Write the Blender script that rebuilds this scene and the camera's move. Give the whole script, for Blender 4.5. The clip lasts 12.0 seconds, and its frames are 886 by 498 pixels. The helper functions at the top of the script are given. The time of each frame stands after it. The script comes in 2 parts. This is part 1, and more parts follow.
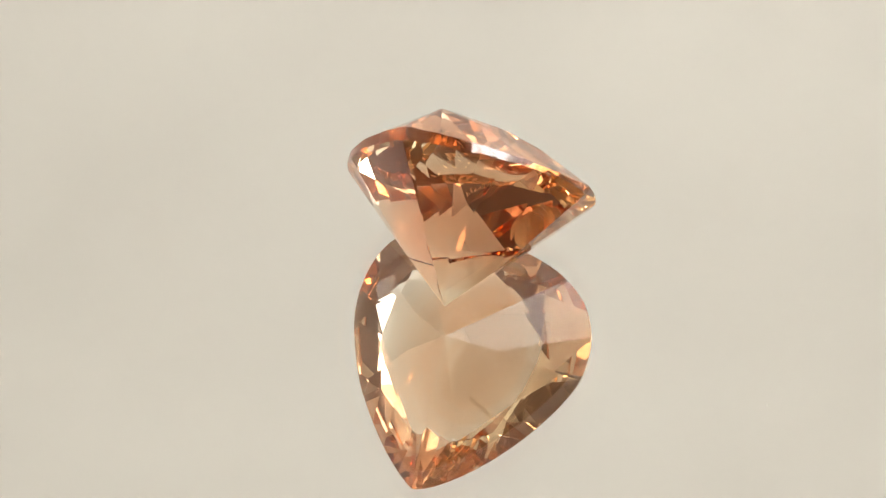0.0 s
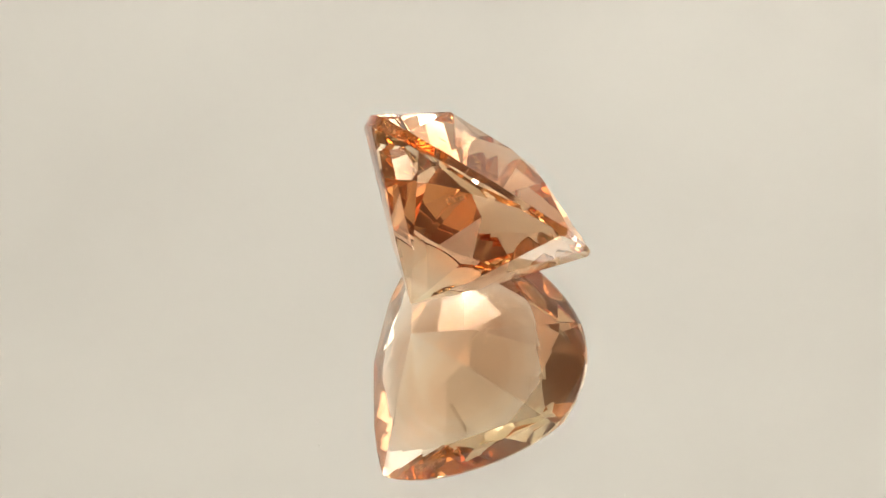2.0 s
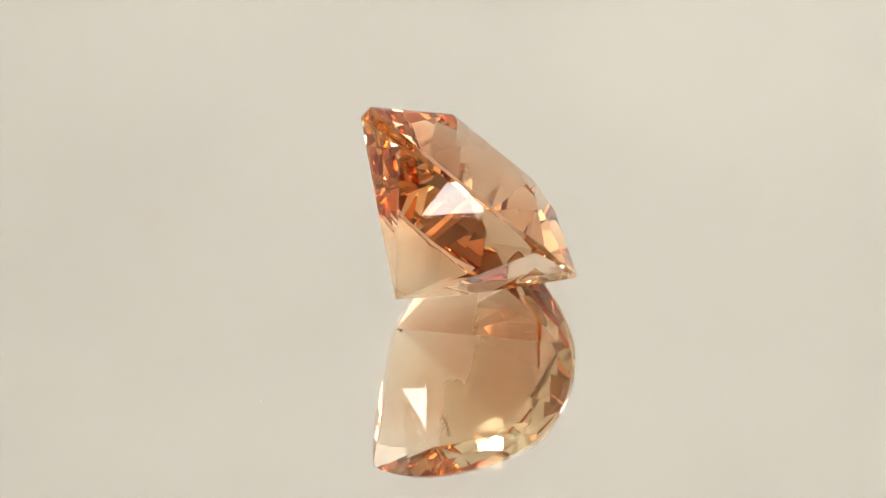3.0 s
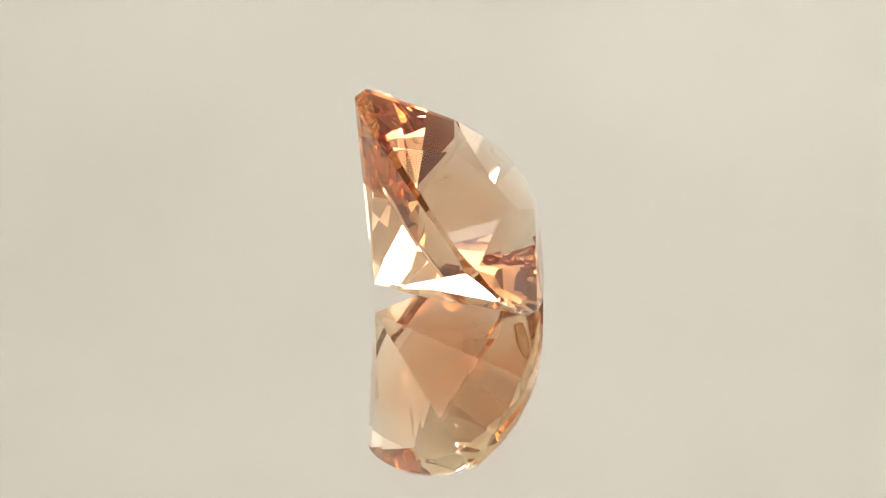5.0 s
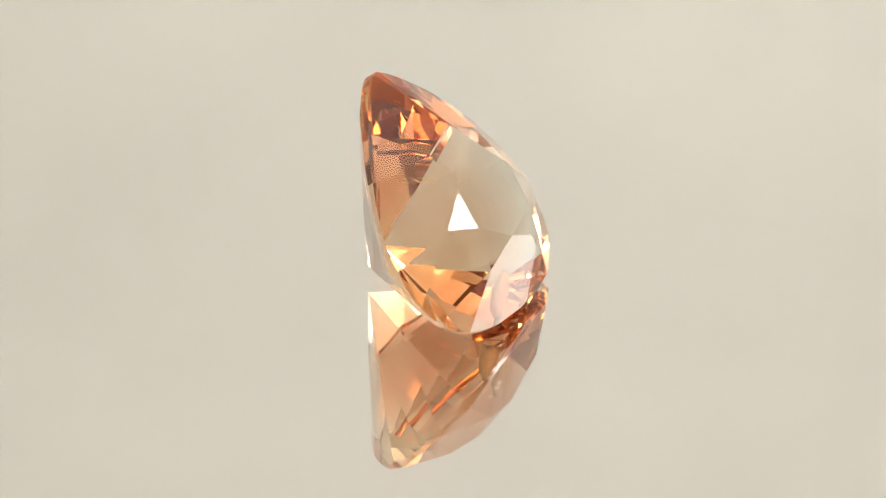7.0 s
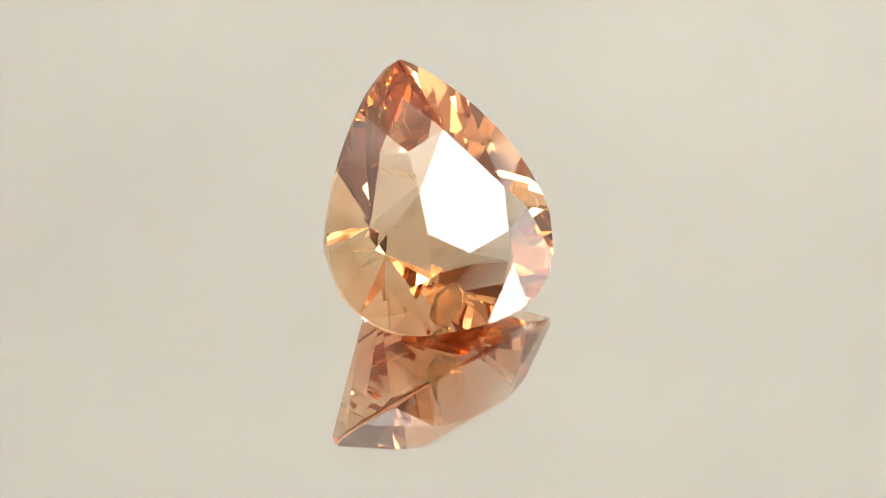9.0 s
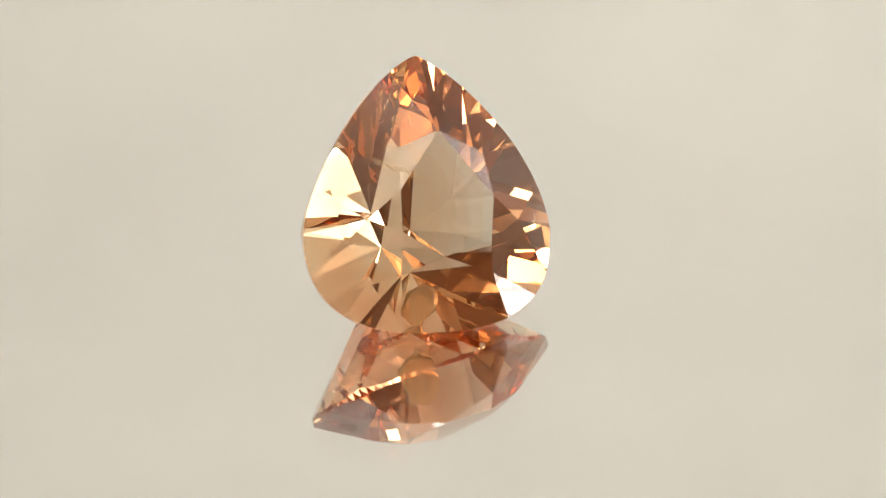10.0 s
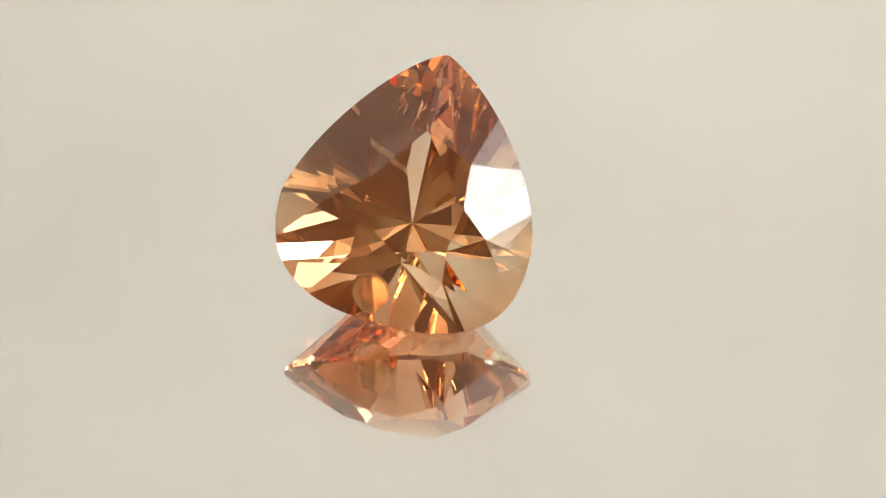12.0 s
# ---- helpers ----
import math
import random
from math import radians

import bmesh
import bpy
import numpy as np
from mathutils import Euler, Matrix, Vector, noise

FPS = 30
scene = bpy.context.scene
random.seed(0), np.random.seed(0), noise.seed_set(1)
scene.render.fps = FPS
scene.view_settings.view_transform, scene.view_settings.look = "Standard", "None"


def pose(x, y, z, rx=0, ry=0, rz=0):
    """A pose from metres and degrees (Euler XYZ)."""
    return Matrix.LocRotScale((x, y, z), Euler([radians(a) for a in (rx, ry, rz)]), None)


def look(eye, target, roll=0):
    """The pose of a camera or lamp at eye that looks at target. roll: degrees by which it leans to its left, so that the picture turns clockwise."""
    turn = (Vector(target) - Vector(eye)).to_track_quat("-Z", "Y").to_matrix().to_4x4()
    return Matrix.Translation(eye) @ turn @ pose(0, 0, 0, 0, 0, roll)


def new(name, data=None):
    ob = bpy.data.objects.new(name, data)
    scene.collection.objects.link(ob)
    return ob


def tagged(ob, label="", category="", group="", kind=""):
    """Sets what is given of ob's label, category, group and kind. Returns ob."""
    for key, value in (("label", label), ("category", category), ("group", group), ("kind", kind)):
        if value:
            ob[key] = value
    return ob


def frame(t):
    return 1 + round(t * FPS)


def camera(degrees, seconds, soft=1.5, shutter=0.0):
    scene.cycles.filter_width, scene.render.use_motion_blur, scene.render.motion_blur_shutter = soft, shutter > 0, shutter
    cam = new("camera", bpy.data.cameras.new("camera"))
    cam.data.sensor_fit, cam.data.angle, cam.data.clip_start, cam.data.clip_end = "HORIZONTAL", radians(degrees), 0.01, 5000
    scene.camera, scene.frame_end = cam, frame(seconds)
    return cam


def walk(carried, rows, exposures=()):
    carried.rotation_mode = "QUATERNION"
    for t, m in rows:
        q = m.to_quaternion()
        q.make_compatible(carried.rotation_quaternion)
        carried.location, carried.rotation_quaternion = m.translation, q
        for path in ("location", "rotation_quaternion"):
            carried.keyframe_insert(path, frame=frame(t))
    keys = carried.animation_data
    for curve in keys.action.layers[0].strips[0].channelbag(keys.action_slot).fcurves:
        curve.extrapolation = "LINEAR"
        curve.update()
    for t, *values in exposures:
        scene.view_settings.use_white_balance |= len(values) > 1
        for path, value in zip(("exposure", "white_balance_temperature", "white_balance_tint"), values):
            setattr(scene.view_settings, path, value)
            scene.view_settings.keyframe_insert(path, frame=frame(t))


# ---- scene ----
# ---------------------------------------------------------------- camera
# A still macro camera above a slowly turning mirror; all lengths in metres.
cam = camera(20.0, 12.0, soft=1.2)
EYE = Vector((0.0003476, -0.0935819, 0.0708469))
PITCH = 36.654
AIM = EYE + Vector((0.0, math.cos(radians(PITCH)), -math.sin(radians(PITCH))))
walk(cam, [(0.0, look(EYE, AIM, -0.742)), (12.0, look(EYE, AIM, -0.742))])

# ---------------------------------------------------------------- world, lights, exposure
scene.view_settings.exposure = 0.085
scene.cycles.max_bounces = 32
scene.cycles.transmission_bounces = 32
scene.cycles.glossy_bounces = 24
scene.cycles.transparent_max_bounces = 320
world = bpy.data.worlds.new("dim_room")
scene.world = world
world.use_nodes = True
world.node_tree.nodes["Background"].inputs["Color"].default_value = (0.9, 0.87, 0.8, 1)
world.node_tree.nodes["Background"].inputs["Strength"].default_value = 0.05


def softbox(name, place, target, width, height, watts, colour):
    data = bpy.data.lights.new(name, "AREA")
    data.shape, data.size, data.size_y = "RECTANGLE", width, height
    data.energy, data.color = watts, colour
    ob = new(name, data)
    ob.matrix_world = look(place, target)
    return ob


def round_the_stone(azimuth, elevation, distance):
    """A place seen from the stone: azimuth from straight behind it, to the east positive, in degrees."""
    a, e = radians(azimuth), radians(elevation)
    return (distance * math.sin(a) * math.cos(e), distance * math.cos(a) * math.cos(e), distance * math.sin(e))


SOFT = (1.0, 0.981, 0.950)
softbox("softbox_lamp", round_the_stone(101, 31, 0.40), (0, 0, 0), 0.13, 0.115, 0.54, SOFT)
softbox("window_panel", round_the_stone(88, 28.5, 0.43), (0, 0, 0), 0.30, 0.19, 0.55, SOFT)
softbox("softbox_lamp", round_the_stone(-131.5, 37.4, 0.38), (0, 0, 0), 0.024, 0.028, 0.085, SOFT)
softbox("softbox_lamp", round_the_stone(-61.5, 65, 0.42), (0, 0, 0), 0.05, 0.042, 0.13, SOFT)
# Fill lights added without a known source, to brighten the walls and ceiling.
softbox("wall_fill", (0.19, 0.13, 0.0), (0.17, 0.60, 0.42), 0.50, 0.10, 1.7, SOFT)
softbox("ceiling_fill", (0.0, -0.20, 0.60), (0.0, -0.12, 0.90), 0.40, 0.20, 2.0, SOFT)
softbox("side_fill", (0.12, -0.05, 0.84), (0.50, -0.05, 0.87), 0.40, 0.12, 1.5, SOFT)
softbox("side_fill", (-0.12, -0.05, 0.84), (-0.50, -0.05, 0.87), 0.40, 0.12, 0.8, SOFT)


# ---------------------------------------------------------------- materials
def material(name):
    mat = bpy.data.materials.new(name)
    mat.use_nodes = True
    nodes, links = mat.node_tree.nodes, mat.node_tree.links
    return mat, nodes, links, nodes["Principled BSDF"]


def paper(name, dark, light, scale=14.0):
    """Matt paper or painted board: soft clouds in its colour and a fine tooth."""
    mat, nodes, links, bsdf = material(name)
    where = nodes.new("ShaderNodeTexCoord")
    cloud, tooth = nodes.new("ShaderNodeTexNoise"), nodes.new("ShaderNodeTexNoise")
    cloud.inputs["Scale"].default_value, cloud.inputs["Detail"].default_value = scale, 3
    tooth.inputs["Scale"].default_value = 900
    ramp, bump = nodes.new("ShaderNodeValToRGB"), nodes.new("ShaderNodeBump")
    ramp.color_ramp.elements[0].position, ramp.color_ramp.elements[1].position = 0.3, 0.7
    ramp.color_ramp.elements[0].color, ramp.color_ramp.elements[1].color = (*dark, 1), (*light, 1)
    bump.inputs["Strength"].default_value, bump.inputs["Distance"].default_value = 0.1, 0.0005
    links.new(where.outputs["Object"], cloud.inputs["Vector"])
    links.new(where.outputs["Object"], tooth.inputs["Vector"])
    links.new(cloud.outputs["Fac"], ramp.inputs["Fac"])
    links.new(ramp.outputs["Color"], bsdf.inputs["Base Color"])
    links.new(tooth.outputs["Fac"], bump.inputs["Height"])
    links.new(bump.outputs["Normal"], bsdf.inputs["Normal"])
    bsdf.inputs["Roughness"].default_value = 0.9
    return mat


def gem_clear():
    """The stone's polished surface."""
    mat, nodes, links, bsdf = material("polished_stone")
    nodes.remove(bsdf)
    glass = nodes.new("ShaderNodeBsdfGlass")
    glass.inputs["Color"].default_value = (1, 1, 1, 1)
    glass.inputs["Roughness"].default_value = 0.0
    glass.inputs["IOR"].default_value = 1.636
    links.new(glass.outputs["BSDF"], nodes["Material Output"].inputs["Surface"])
    return mat


def gem_tint(name, thin, full):
    """The stone's golden-orange body colour: light loses blue and green each time it crosses a layer of it."""
    mat, nodes, links, bsdf = material(name)
    nodes.remove(bsdf)
    clear = nodes.new("ShaderNodeBsdfTransparent")
    where, cloud, ramp = nodes.new("ShaderNodeTexCoord"), nodes.new("ShaderNodeTexNoise"), nodes.new("ShaderNodeValToRGB")
    cloud.inputs["Scale"].default_value, cloud.inputs["Detail"].default_value = 260, 3
    ramp.color_ramp.elements[0].position, ramp.color_ramp.elements[1].position = 0.32, 0.68
    ramp.color_ramp.elements[0].color, ramp.color_ramp.elements[1].color = (*full, 1), (*thin, 1)
    links.new(where.outputs["Object"], cloud.inputs["Vector"])
    links.new(cloud.outputs["Fac"], ramp.inputs["Fac"])
    links.new(ramp.outputs["Color"], clear.inputs["Color"])
    links.new(clear.outputs["BSDF"], nodes["Material Output"].inputs["Surface"])
    return mat


def mirror_silver():
    mat, nodes, links, bsdf = material("mirror_silver")
    bsdf.inputs["Base Color"].default_value = (0.95, 0.95, 0.945, 1)
    bsdf.inputs["Metallic"].default_value = 1.0
    bsdf.inputs["Roughness"].default_value = 0.0
    return mat


def plate_glass():
    mat, nodes, links, bsdf = material("clear_plate_glass")
    nodes.remove(bsdf)
    glass = nodes.new("ShaderNodeBsdfGlass")
    glass.inputs["Color"].default_value = (0.99, 0.992, 0.988, 1)
    glass.inputs["Roughness"].default_value = 0.0
    glass.inputs["IOR"].default_value = 1.5
    links.new(glass.outputs["BSDF"], nodes["Material Output"].inputs["Surface"])
    return mat


WALL = paper("white_card", (0.745, 0.727, 0.682), (0.805, 0.79, 0.742), 9.0)
SIDE = paper("pale_card", (0.76, 0.745, 0.71), (0.80, 0.785, 0.745), 6.0)
TABLE = paper("white_table_card", (0.72, 0.70, 0.66), (0.77, 0.75, 0.70))
# Dark colour standing in for the unseen dim room in front of the stone.
DARK = paper("dim_room_brown", (0.24, 0.16, 0.125), (0.31, 0.215, 0.17))
CARD = paper("grey_brown_card", (0.40, 0.35, 0.29), (0.50, 0.44, 0.37))
CLEAR, SILVER, PLATE_GLASS = gem_clear(), mirror_silver(), plate_glass()
RIM_TINT = gem_tint("pale_gold_stone", (0.993, 0.975, 0.924), (0.988, 0.960, 0.900))
CORE_TINT = gem_tint("gold_stone", (0.995, 0.979, 0.960), (0.984, 0.954, 0.926))
BAND_TINT = gem_tint("red_amber_stone", (0.999, 0.991, 0.988), (0.994, 0.978, 0.969))
PLATE = 0.00117


def mesh_from(name, bm, mat, parent=None, label=""):
    data = bpy.data.meshes.new(name)
    bm.normal_update()
    bm.to_mesh(data)
    bm.free()
    data.materials.append(mat)
    ob = new(name, data)
    if parent:
        ob.parent = parent
    if label:
        ob["label"] = label
    return ob


def slab(name, lo, hi, mat):
    bm = bmesh.new()
    bmesh.ops.create_cube(bm, size=1.0)
    for v in bm.verts:
        v.co = [lo[i] if v.co[i] < 0 else hi[i] for i in range(3)]
    bmesh.ops.bevel(bm, geom=bm.edges[:], offset=0.0008, segments=1, affect="EDGES")
    return mesh_from(name, bm, mat)


# ---------------------------------------------------------------- the white box round the turntable
FLOOR_Z = -0.014
TOP_Z = 0.90
# Side walls turn dark from here forward, shade put into their colour.
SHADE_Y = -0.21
tagged(slab("floor", (-0.62, -0.72, FLOOR_Z - 0.02), (0.62, 0.72, FLOOR_Z), TABLE), "pale card floor of the light box", kind="structure")
tagged(slab("wall_north", (-0.62, 0.60, FLOOR_Z), (0.62, 0.62, TOP_Z), WALL), "warm white card wall", kind="structure")
tagged(slab("wall_east", (0.50, SHADE_Y, FLOOR_Z), (0.52, 0.60, TOP_Z), SIDE), "pale card side wall", kind="structure")
tagged(slab("shade_wall_east", (0.50, -0.60, FLOOR_Z), (0.52, SHADE_Y, TOP_Z), DARK), "unseen side wall coloured dark brown for the dim room", kind="structure")
tagged(slab("wall_west", (-0.52, SHADE_Y, FLOOR_Z), (-0.50, 0.60, TOP_Z), SIDE), "pale card side wall", kind="structure")
tagged(slab("shade_wall_west", (-0.52, -0.60, FLOOR_Z), (-0.50, SHADE_Y, TOP_Z), DARK), "unseen side wall coloured dark brown for the dim room", kind="structure")
tagged(slab("wall_south", (-0.62, -0.62, FLOOR_Z), (0.62, -0.60, TOP_Z), DARK), "unseen wall coloured dark brown for the dim room behind the camera", kind="structure")
# Unseen card added to throw paler light back into the stone's facets.
tagged(slab("south_reflector", (-0.17, -0.60, 0.215), (0.25, -0.597, 0.46), CARD), "unseen grey-brown reflector card added on the dark wall", kind="structure")
tagged(slab("ceiling", (-0.62, -0.72, TOP_Z), (0.62, 0.72, TOP_Z + 0.02), SIDE), "pale card ceiling", kind="structure")


# ---------------------------------------------------------------- the turning mirror
def ring(bm, radius, z, n=128):
    return [bm.verts.new((radius * math.cos(2 * math.pi * i / n), radius * math.sin(2 * math.pi * i / n), z)) for i in range(n)]


def lathe(profile, n=128):
    """A turned body: (radius, z) from the bottom centre outward and up to the top centre."""
    bm = bmesh.new()
    rings = [ring(bm, r, z, n) for r, z in profile]
    for a, b in zip(rings, rings[1:]):
        for i in range(n):
            bm.faces.new((a[i], a[(i + 1) % n], b[(i + 1) % n], b[i]))
    bm.faces.new(list(reversed(rings[0])))
    bm.faces.new(rings[-1])
    return bm


def open_disc(radius, top, bottom, n=128):
    """A glass disc without its underside, which the silver closes."""
    bm = bmesh.new()
    a, b, c = ring(bm, radius, bottom, n), ring(bm, radius, top - 0.0001, n), ring(bm, radius - 0.0001, top, n)
    for lo, hi in ((a, b), (b, c)):
        for i in range(n):
            bm.faces.new((lo[i], lo[(i + 1) % n], hi[(i + 1) % n], hi[i]))
    bm.faces.new(c)
    return bm


def build_turntable():
    top = new("mirror_turntable")
    body = lathe([(0.050, FLOOR_Z), (0.058, FLOOR_Z + 0.001), (0.058, -0.005), (0.057, -0.004), (0.057, -PLATE - 0.0004)])
    mesh_from("base", body, TABLE, top, "white turning base")
    mesh_from("silver_backing", lathe([(0.0545, -PLATE - 0.0003), (0.055, -PLATE)]), SILVER, top, "bright silver backing")
    mesh_from("mirror_glass", open_disc(0.055, 0.0, -PLATE + 0.000001), PLATE_GLASS, top, "clear polished mirror glass")
    return tagged(top, "round polished mirror plate on a turning base", "turntable")


# ---------------------------------------------------------------- the stone, in millimetres, table up
TIP, ROUND = 7.928, 4.628
# how full each flank is: (half width, shoulder power, tip power, round-end power), one side and the other
FLANKS = {1: (6.0, 1.665, 0.799, 0.747), -1: (5.692, 1.368, 0.732, 0.802)}
GIRDLE, CROWN, STAR_Z = 0.173, 2.272, 1.784
CULET = Vector((0.215, 0.28, -5.94))
KEEL_PART = 0.337
TIP_DEPTH = 0.42
# the amber core of the stone, off its middle: centre, half axes, and the sizes of its nested zones
CORE, CORE_AXES = Vector((-0.9, 0.9, -1.4)), (4.4, 5.4, 3.2)
CORE_ZONES = (1.0, 0.85, 0.70, 0.55, 0.40)
BAND_STEP = 0.25
PAVILION_MAINS = [0.218, 0.578, 0.683, 1.0, -0.727, -0.436, -0.100]
# girdle places of the crown's main facets, with the corner of the table that each one meets
CROWN_MAINS = [(0.225, (0.186, 4.249)), (0.472, (2.638, 1.262)), (0.722, (2.404, -0.736)), (1.0, (0.156, -1.4)),
               (-0.722, (-1.735, -0.249)), (-0.472, (-1.713, 1.612)), (-0.225, (0.186, 4.249))]


def pear(a):
    """A point of the girdle's outline: a from 0 at the tip to 1 at the round end, negative on the other side."""
    side, a = (1, a) if a >= 0 else (-1, -a)
    if a > 1:
        side, a = -side, 2 - a
    half, p, q, m = FLANKS[side]
    if a <= 0.6:
        s = math.cos(a / 0.6 * math.pi / 2)
        return Vector((side * half * max(1 - s ** p, 0) ** q, TIP * s, 0))
    b = (a - 0.6) / 0.4 * math.pi / 2
    return Vector((side * half * max(math.cos(b), 0) ** m, -ROUND * math.sin(b) ** m, 0))


def outward(a):
    if abs(a) > 0.99:
        return Vector((0, -1, 0))
    if abs(a) < 0.01:
        return Vector((0, 1, 0))
    t = pear(a + 0.004) - pear(a - 0.004)
    n = Vector((t.y, -t.x, 0)).normalized()
    return n if n.dot(pear(a) - Vector((0, 1, 0))) > 0 else -n


def cut(bm, plane):
    """Grind one flat facet."""
    co, no = plane
    geom = bm.verts[:] + bm.edges[:] + bm.faces[:]
    got = bmesh.ops.bisect_plane(bm, geom=geom, dist=1e-5, plane_co=co, plane_no=no, clear_outer=True)
    edges = [e for e in got["geom_cut"] if isinstance(e, bmesh.types.BMEdge) and len(e.link_faces) < 2]
    if len(edges) > 2:
        bmesh.ops.edgeloop_fill(bm, edges=edges)


def along_girdle(a, z, target):
    """The plane that touches the girdle at a, height z, and goes through the target point."""
    g, n = pear(a), outward(a)
    g.z = z
    edge = Vector((-n.y, n.x, 0))
    no = edge.cross(target - g).normalized()
    return g, (no if no.dot(n) > 0 else -no)


def meet(p, q, point, z):
    """Where the planes p and q meet at height z; point lies on both."""
    way = p[1].cross(q[1])
    return point + way * ((z - point.z) / way.z)


def meet_planes(p, q, z):
    """Where the planes p and q meet at height z."""
    m = Matrix(((p[1].x, p[1].y), (q[1].x, q[1].y)))
    r = Vector((p[1].dot(p[0]) - p[1].z * z, q[1].dot(q[0]) - q[1].z * z))
    xy = m.inverted() @ r
    return Vector((xy.x, xy.y, z))


def lower_edge(a):
    """The girdle's lower edge: the band is thicker towards the tip."""
    f = min(abs(a) / 0.6, 1.0)
    return -TIP_DEPTH * (1 - f * f * (3 - 2 * f))


def facets():
    """The planes of all facets: (point, outward normal)."""
    # pavilion: seven narrow mains to the culet, a pair of long halves between each two
    mains = [along_girdle(a, lower_edge(a), CULET) for a in PAVILION_MAINS]
    planes = list(mains)
    for i, lo in enumerate(PAVILION_MAINS):
        j = (i + 1) % len(PAVILION_MAINS)
        lo, hi = (-1.0 if lo == 1.0 else lo), PAVILION_MAINS[j]
        joint = meet(mains[i], mains[j], CULET, CULET.z * (1 - KEEL_PART))
        for f in (0.25, 0.75):
            a = lo + (hi - lo) * f
            planes.append(along_girdle(a, lower_edge(a), joint))
    # crown: table, kites, stars and upper halves
    top = [Vector((x, y, CROWN)) for _, (x, y) in CROWN_MAINS]
    places = [a for a, _ in CROWN_MAINS]
    kites = [along_girdle(a, GIRDLE, t) for a, t in zip(places, top)]
    planes += [(Vector((0, 0, CROWN)), Vector((0, 0, 1)))] + kites
    planes += [along_girdle(0.0, GIRDLE, top[0] + Vector((0, 0.3, -0.2))), along_girdle(0.12, GIRDLE, top[0]), along_girdle(-0.12, GIRDLE, top[0])]
    for i in range(6):
        lo, hi = (-1.0 if places[i] == 1.0 else places[i]), places[i + 1]
        star = meet_planes(kites[i], kites[i + 1], STAR_Z)
        no = (top[i + 1] - top[i]).cross(star - top[i]).normalized()
        planes.append((top[i], no if no.z > 0 else -no))
        planes += [along_girdle(lo + (hi - lo) * f, GIRDLE, star) for f in ((0.5,) if i in (0, 5) else (0.25, 0.75))]
    return planes


def grind(inset):
    """The cut stone as one closed body, its whole surface moved inward by inset."""
    bm = bmesh.new()
    n = 108
    loop = []
    for i in range(n):
        a = -1 + 2 * (i + 0.5) / n
        loop.append(pear(a) - outward(a) * inset)
    low = [bm.verts.new((p.x, p.y, -8)) for p in loop]
    high = [bm.verts.new((p.x, p.y, 4)) for p in loop]
    for i in range(n):
        bm.faces.new((low[i], low[(i + 1) % n], high[(i + 1) % n], high[i]))
    bm.faces.new(list(reversed(low)))
    bm.faces.new(high)
    bmesh.ops.recalc_face_normals(bm, faces=bm.faces[:])
    for co, no in facets():
        cut(bm, (co - no * inset, no))
    bmesh.ops.remove_doubles(bm, verts=bm.verts[:], dist=1e-4)
    return bm


def core_zone(size):
    """One zone of the amber core: a rounded body, ground off where it would leave the stone."""
    bm = bmesh.new()
    bmesh.ops.create_icosphere(bm, subdivisions=4, radius=1.0)
    for v in bm.verts:
        v.co = CORE + Vector([c * r * size for c, r in zip(v.co, CORE_AXES)])
    for co, no in facets():
        cut(bm, (co - no * (0.35 - 0.24 * size), no))
    return bm


def tint_sheets():
    """Fine parallel tint sheets added across the stone's length, reddening light along it."""
    body, out = core_zone(1.1), bmesh.new()
    low, high = min(v.co.y for v in body.verts), max(v.co.y for v in body.verts)
    for i in range(1, int((high - low) / BAND_STEP)):
        y = low + BAND_STEP * i
        part = body.copy()
        geom = part.verts[:] + part.edges[:] + part.faces[:]
        bmesh.ops.bisect_plane(part, geom=geom, dist=1e-6, plane_co=(0, y, 0), plane_no=(0, 1, 0), clear_inner=True, clear_outer=True)
        rim = [v.co.copy() for v in part.verts]
        part.free()
        if len(rim) < 3:
            continue
        mid = sum(rim, Vector()) / len(rim)
        rim.sort(key=lambda c: math.atan2(c.z - mid.z, c.x - mid.x))
        out.faces.new([out.verts.new(c) for c in rim])
    body.free()
    return out


LEAN = pose(0, 0, 0, 0, 0, 1.690) @ pose(0, 0, 0, 0, 10.539, 0) @ pose(0, 0, 0, 49.799, 0, 0)


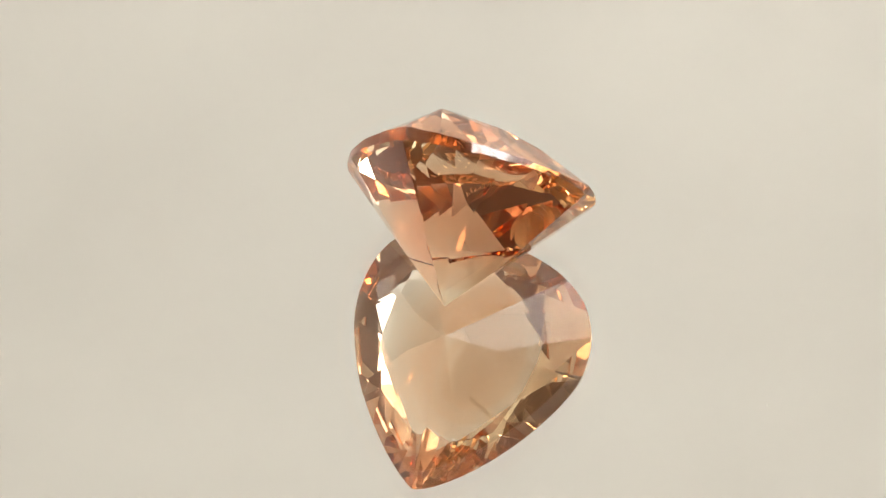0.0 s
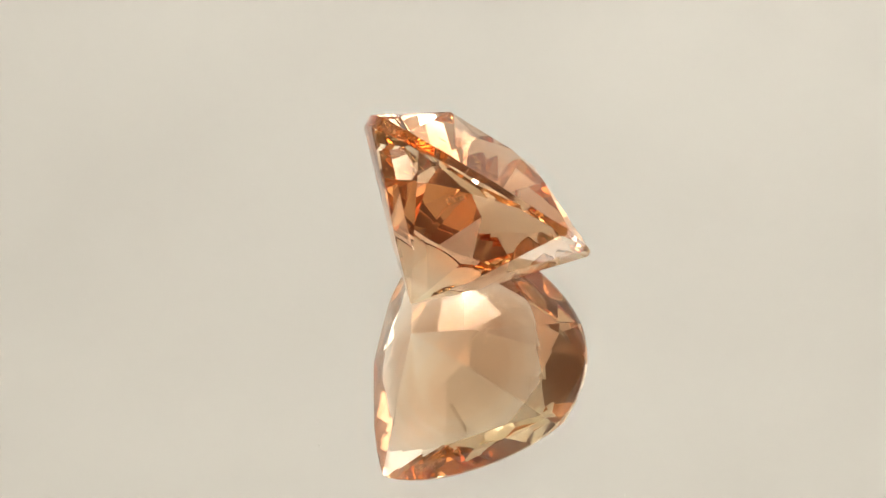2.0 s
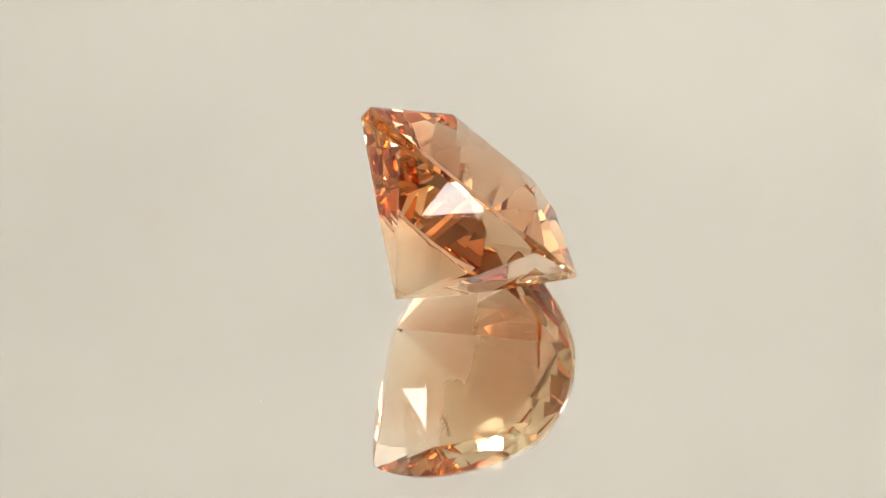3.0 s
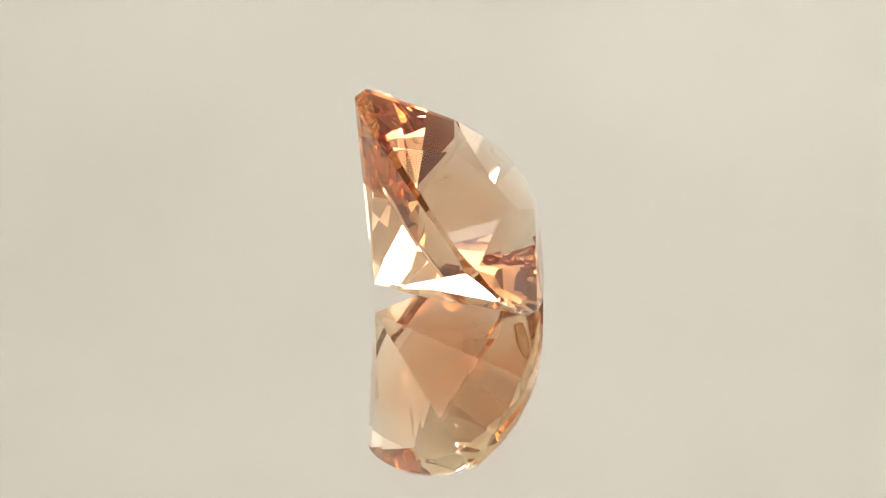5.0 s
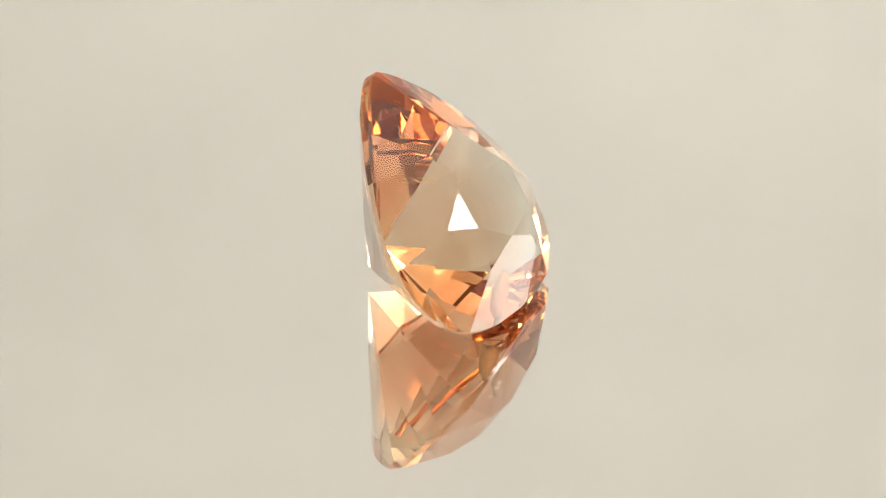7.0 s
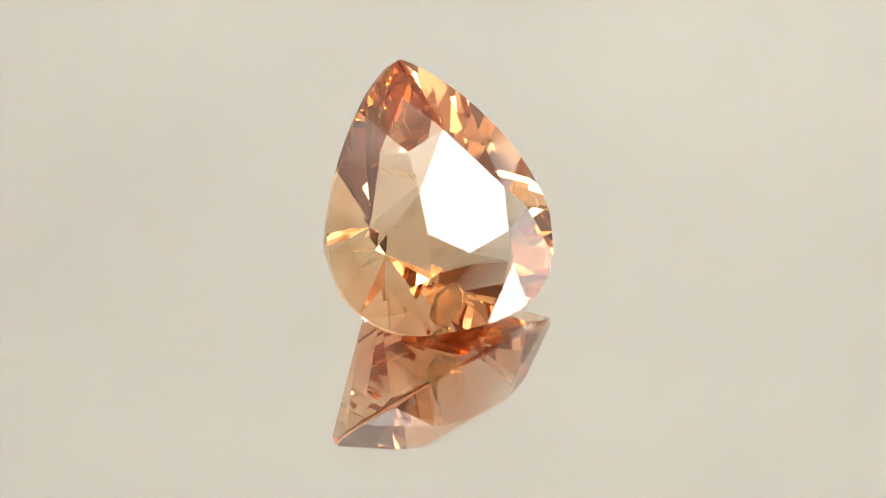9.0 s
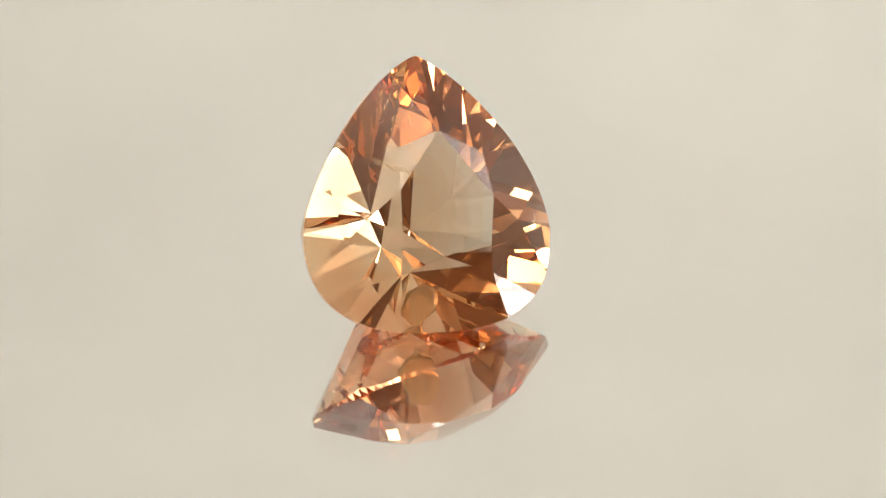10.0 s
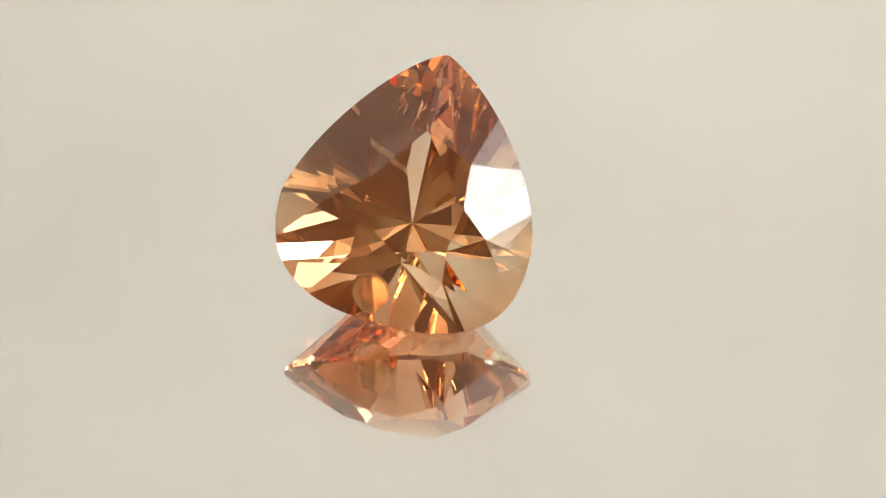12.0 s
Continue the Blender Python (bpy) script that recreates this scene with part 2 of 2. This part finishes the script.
def flaw_material():
    """Pale gold, streaked along its length, half clear."""
    mat, nodes, links, bsdf = material("striated_flaw")
    where, stretch, grain = nodes.new("ShaderNodeTexCoord"), nodes.new("ShaderNodeMapping"), nodes.new("ShaderNodeTexNoise")
    ramp, bump, clear, mix = nodes.new("ShaderNodeValToRGB"), nodes.new("ShaderNodeBump"), nodes.new("ShaderNodeBsdfTransparent"), nodes.new("ShaderNodeMixShader")
    glow, body = nodes.new("ShaderNodeBsdfGlass"), nodes.new("ShaderNodeMixShader")
    glow.inputs["Roughness"].default_value, glow.inputs["IOR"].default_value = 0.22, 1.3
    stretch.inputs["Scale"].default_value = (1.0, 1.0, 0.22)
    grain.inputs["Scale"].default_value, grain.inputs["Detail"].default_value = 4200, 5
    ramp.color_ramp.elements[0].position, ramp.color_ramp.elements[1].position = 0.36, 0.66
    ramp.color_ramp.elements[0].color, ramp.color_ramp.elements[1].color = (1.0, 0.88, 0.66, 1), (1.0, 0.97, 0.86, 1)
    bump.inputs["Strength"].default_value, bump.inputs["Distance"].default_value = 0.6, 0.0001
    clear.inputs["Color"].default_value = (0.99, 0.95, 0.82, 1)
    mix.inputs["Fac"].default_value, body.inputs["Fac"].default_value = 0.8, 0.85
    bsdf.inputs["Roughness"].default_value = 0.35
    links.new(where.outputs["Object"], stretch.inputs["Vector"])
    links.new(stretch.outputs["Vector"], grain.inputs["Vector"])
    links.new(grain.outputs["Fac"], ramp.inputs["Fac"])
    links.new(ramp.outputs["Color"], bsdf.inputs["Base Color"])
    links.new(grain.outputs["Fac"], bump.inputs["Height"])
    links.new(bump.outputs["Normal"], bsdf.inputs["Normal"])
    links.new(bump.outputs["Normal"], glow.inputs["Normal"])
    links.new(clear.outputs["BSDF"], mix.inputs[1])
    links.new(ramp.outputs["Color"], glow.inputs["Color"])
    links.new(bsdf.outputs["BSDF"], body.inputs[1])
    links.new(glow.outputs["BSDF"], body.inputs[2])
    links.new(body.outputs["Shader"], mix.inputs[2])
    links.new(mix.outputs["Shader"], nodes["Material Output"].inputs["Surface"])
    return mat


def build_stone():
    top = new("gemstone")
    skin = grind(0.0)
    drop = min((LEAN @ v.co).z for v in skin.verts)
    seat = Matrix.Scale(0.001, 4) @ Matrix.Translation((-1.036, -1.965, -drop)) @ LEAN
    for name, bm, mat, label in (
        ("polished_shell", skin, CLEAR, "clear polished facets"),
        ("outer_layer", grind(0.03), RIM_TINT, "pale gold clear outer layer"),
        *[("core_zone", core_zone(size), CORE_TINT, "amber clear core of the stone") for size in CORE_ZONES],
        ("tint_sheets", tint_sheets(), BAND_TINT, "fine parallel red-amber tint sheets"),
    ):
        bmesh.ops.transform(bm, matrix=seat, verts=bm.verts[:])
        bmesh.ops.recalc_face_normals(bm, faces=bm.faces[:])
        mesh_from(name, bm, mat, top, label)
    rng = random.Random(11)
    bm = bmesh.new()
    for i in range(34):
        # a comb of fine parallel slivers near the flank, and a looser veil towards the tip
        if i < 16:
            at = Vector((-1.9 + 0.11 * i, 3.0 - 0.05 * i + rng.uniform(-0.05, 0.05), -0.35 + rng.uniform(-0.08, 0.08)))
            size, turn = (0.02, 0.22, 0.012), 20
        else:
            at = Vector((rng.uniform(-1.5, 0.9), rng.uniform(4.2, 6.2), rng.uniform(-0.9, 0.5)))
            size, turn = (0.018, rng.uniform(0.05, 0.24), 0.012), rng.uniform(-25, 25)
        m = seat @ Matrix.Translation(at) @ pose(0, 0, 0, rng.uniform(-20, 20), 0, turn) @ Matrix.Diagonal((*size, 1))
        bmesh.ops.create_icosphere(bm, subdivisions=1, radius=1.0, matrix=m)
    mat, nodes, links, bsdf = material("silky_inclusion")
    bsdf.inputs["Base Color"].default_value, bsdf.inputs["Roughness"].default_value = (0.85, 0.72, 0.45, 1), 0.25
    tagged(mesh_from("inclusion", bm, mat, top, "fine silky golden inclusions"), kind="stuff")
    # a healed, striated flaw behind the crown at the round end
    bm = bmesh.new()
    bmesh.ops.create_uvsphere(bm, u_segments=32, v_segments=20, radius=1.0)
    for v in bm.verts:
        x, y, z = v.co
        narrow = 1 - 0.38 * max(-z, 0) ** 1.5
        ridge = 1 + 0.10 * math.sin(9 * x + 2 * z) + 0.12 * noise.noise(Vector((2.2 * x, 2.2 * y, 1.1 * z)))
        v.co = (0.84 * x * narrow * ridge, 0.24 * y * ridge, 1.30 * z * (1 + 0.06 * math.sin(5 * x)))
    place = Matrix.Scale(0.001, 4) @ Matrix.Translation((-1.95, -4.15, 1.62)) @ pose(0, 0, 0, 12, 6, 6)
    bmesh.ops.transform(bm, matrix=place, verts=bm.verts[:])
    for f in bm.faces:
        f.smooth = True
    mesh_from("flaw", bm, flaw_material(), top, "striated pale gold healed flaw")
    return tagged(top, "faceted golden-orange pear-shaped gemstone leaning on a mirror", "gemstone")


# ---------------------------------------------------------------- dust
def build_dust():
    """A few motes and one short fibre lying on the mirror."""
    bm = bmesh.new()
    rng = random.Random(5)
    spots = [(-17.2, 3.5), (-5.5, 10.8), (6.8, -9.2), (12.5, 5.5), (15.2, -7.1), (-11.3, -12.4), (3.6, 14.6), (-14.8, 11.2)]
    for x, y in spots:
        m = pose(x * 0.001, y * 0.001, 0.00002, 0, 0, rng.uniform(0, 180)) @ Matrix.Diagonal((rng.uniform(0.8, 2.4), 0.8, 0.5, 1))
        bmesh.ops.create_icosphere(bm, subdivisions=1, radius=0.00004, matrix=m)
    mat, nodes, links, bsdf = material("pale_dust")
    bsdf.inputs["Base Color"].default_value, bsdf.inputs["Roughness"].default_value = (0.85, 0.83, 0.78, 1), 0.8
    return tagged(mesh_from("dust", bm, mat), "few pale dust motes on the mirror", "dust", kind="stuff")


def build_lint():
    """A short bent fibre clinging to the crown."""
    bm = bmesh.new()
    up = Vector((0.71, -0.47, 0.53)).normalized()
    side = up.cross(Vector((0, 0, 1))).normalized()
    rise = side.cross(up)
    start = Vector((4.036, -2.354, 3.818)) + up * 0.03
    run = [(-0.22, 0.16), (-0.08, 0.02), (0.06, -0.08), (0.2, -0.06), (0.24, 0.06)]
    rings = []
    for x, y in run:
        c = start + side * x + rise * y
        rings.append([bm.verts.new((c + (up * math.cos(a) + rise * math.sin(a)) * 0.018) * 0.001) for a in (0, 1.57, 3.14, 4.71)])
    for lo, hi in zip(rings, rings[1:]):
        for i in range(4):
            bm.faces.new((lo[i], lo[(i + 1) % 4], hi[(i + 1) % 4], hi[i]))
    bm.faces.new(rings[0])
    bm.faces.new(list(reversed(rings[-1])))
    bmesh.ops.recalc_face_normals(bm, faces=bm.faces[:])
    mat, nodes, links, bsdf = material("white_lint")
    bsdf.inputs["Base Color"].default_value, bsdf.inputs["Roughness"].default_value = (0.86, 0.84, 0.80, 1), 0.7
    return tagged(mesh_from("lint_fibre", bm, mat), "tiny bent white lint fibre clinging to the stone", "lint")


turntable = build_turntable()
stone = build_stone()
dust, lint = build_dust(), build_lint()


# ---------------------------------------------------------------- what turns
RATE, FACING = 14.207, 11.0


def motions():
    rows = [(0.5 * i, pose(0, 0, 0, 0, 0, -RATE * (0.5 * i - FACING))) for i in range(25)]
    for thing in (turntable, stone, dust, lint):
        walk(thing, rows)


motions()
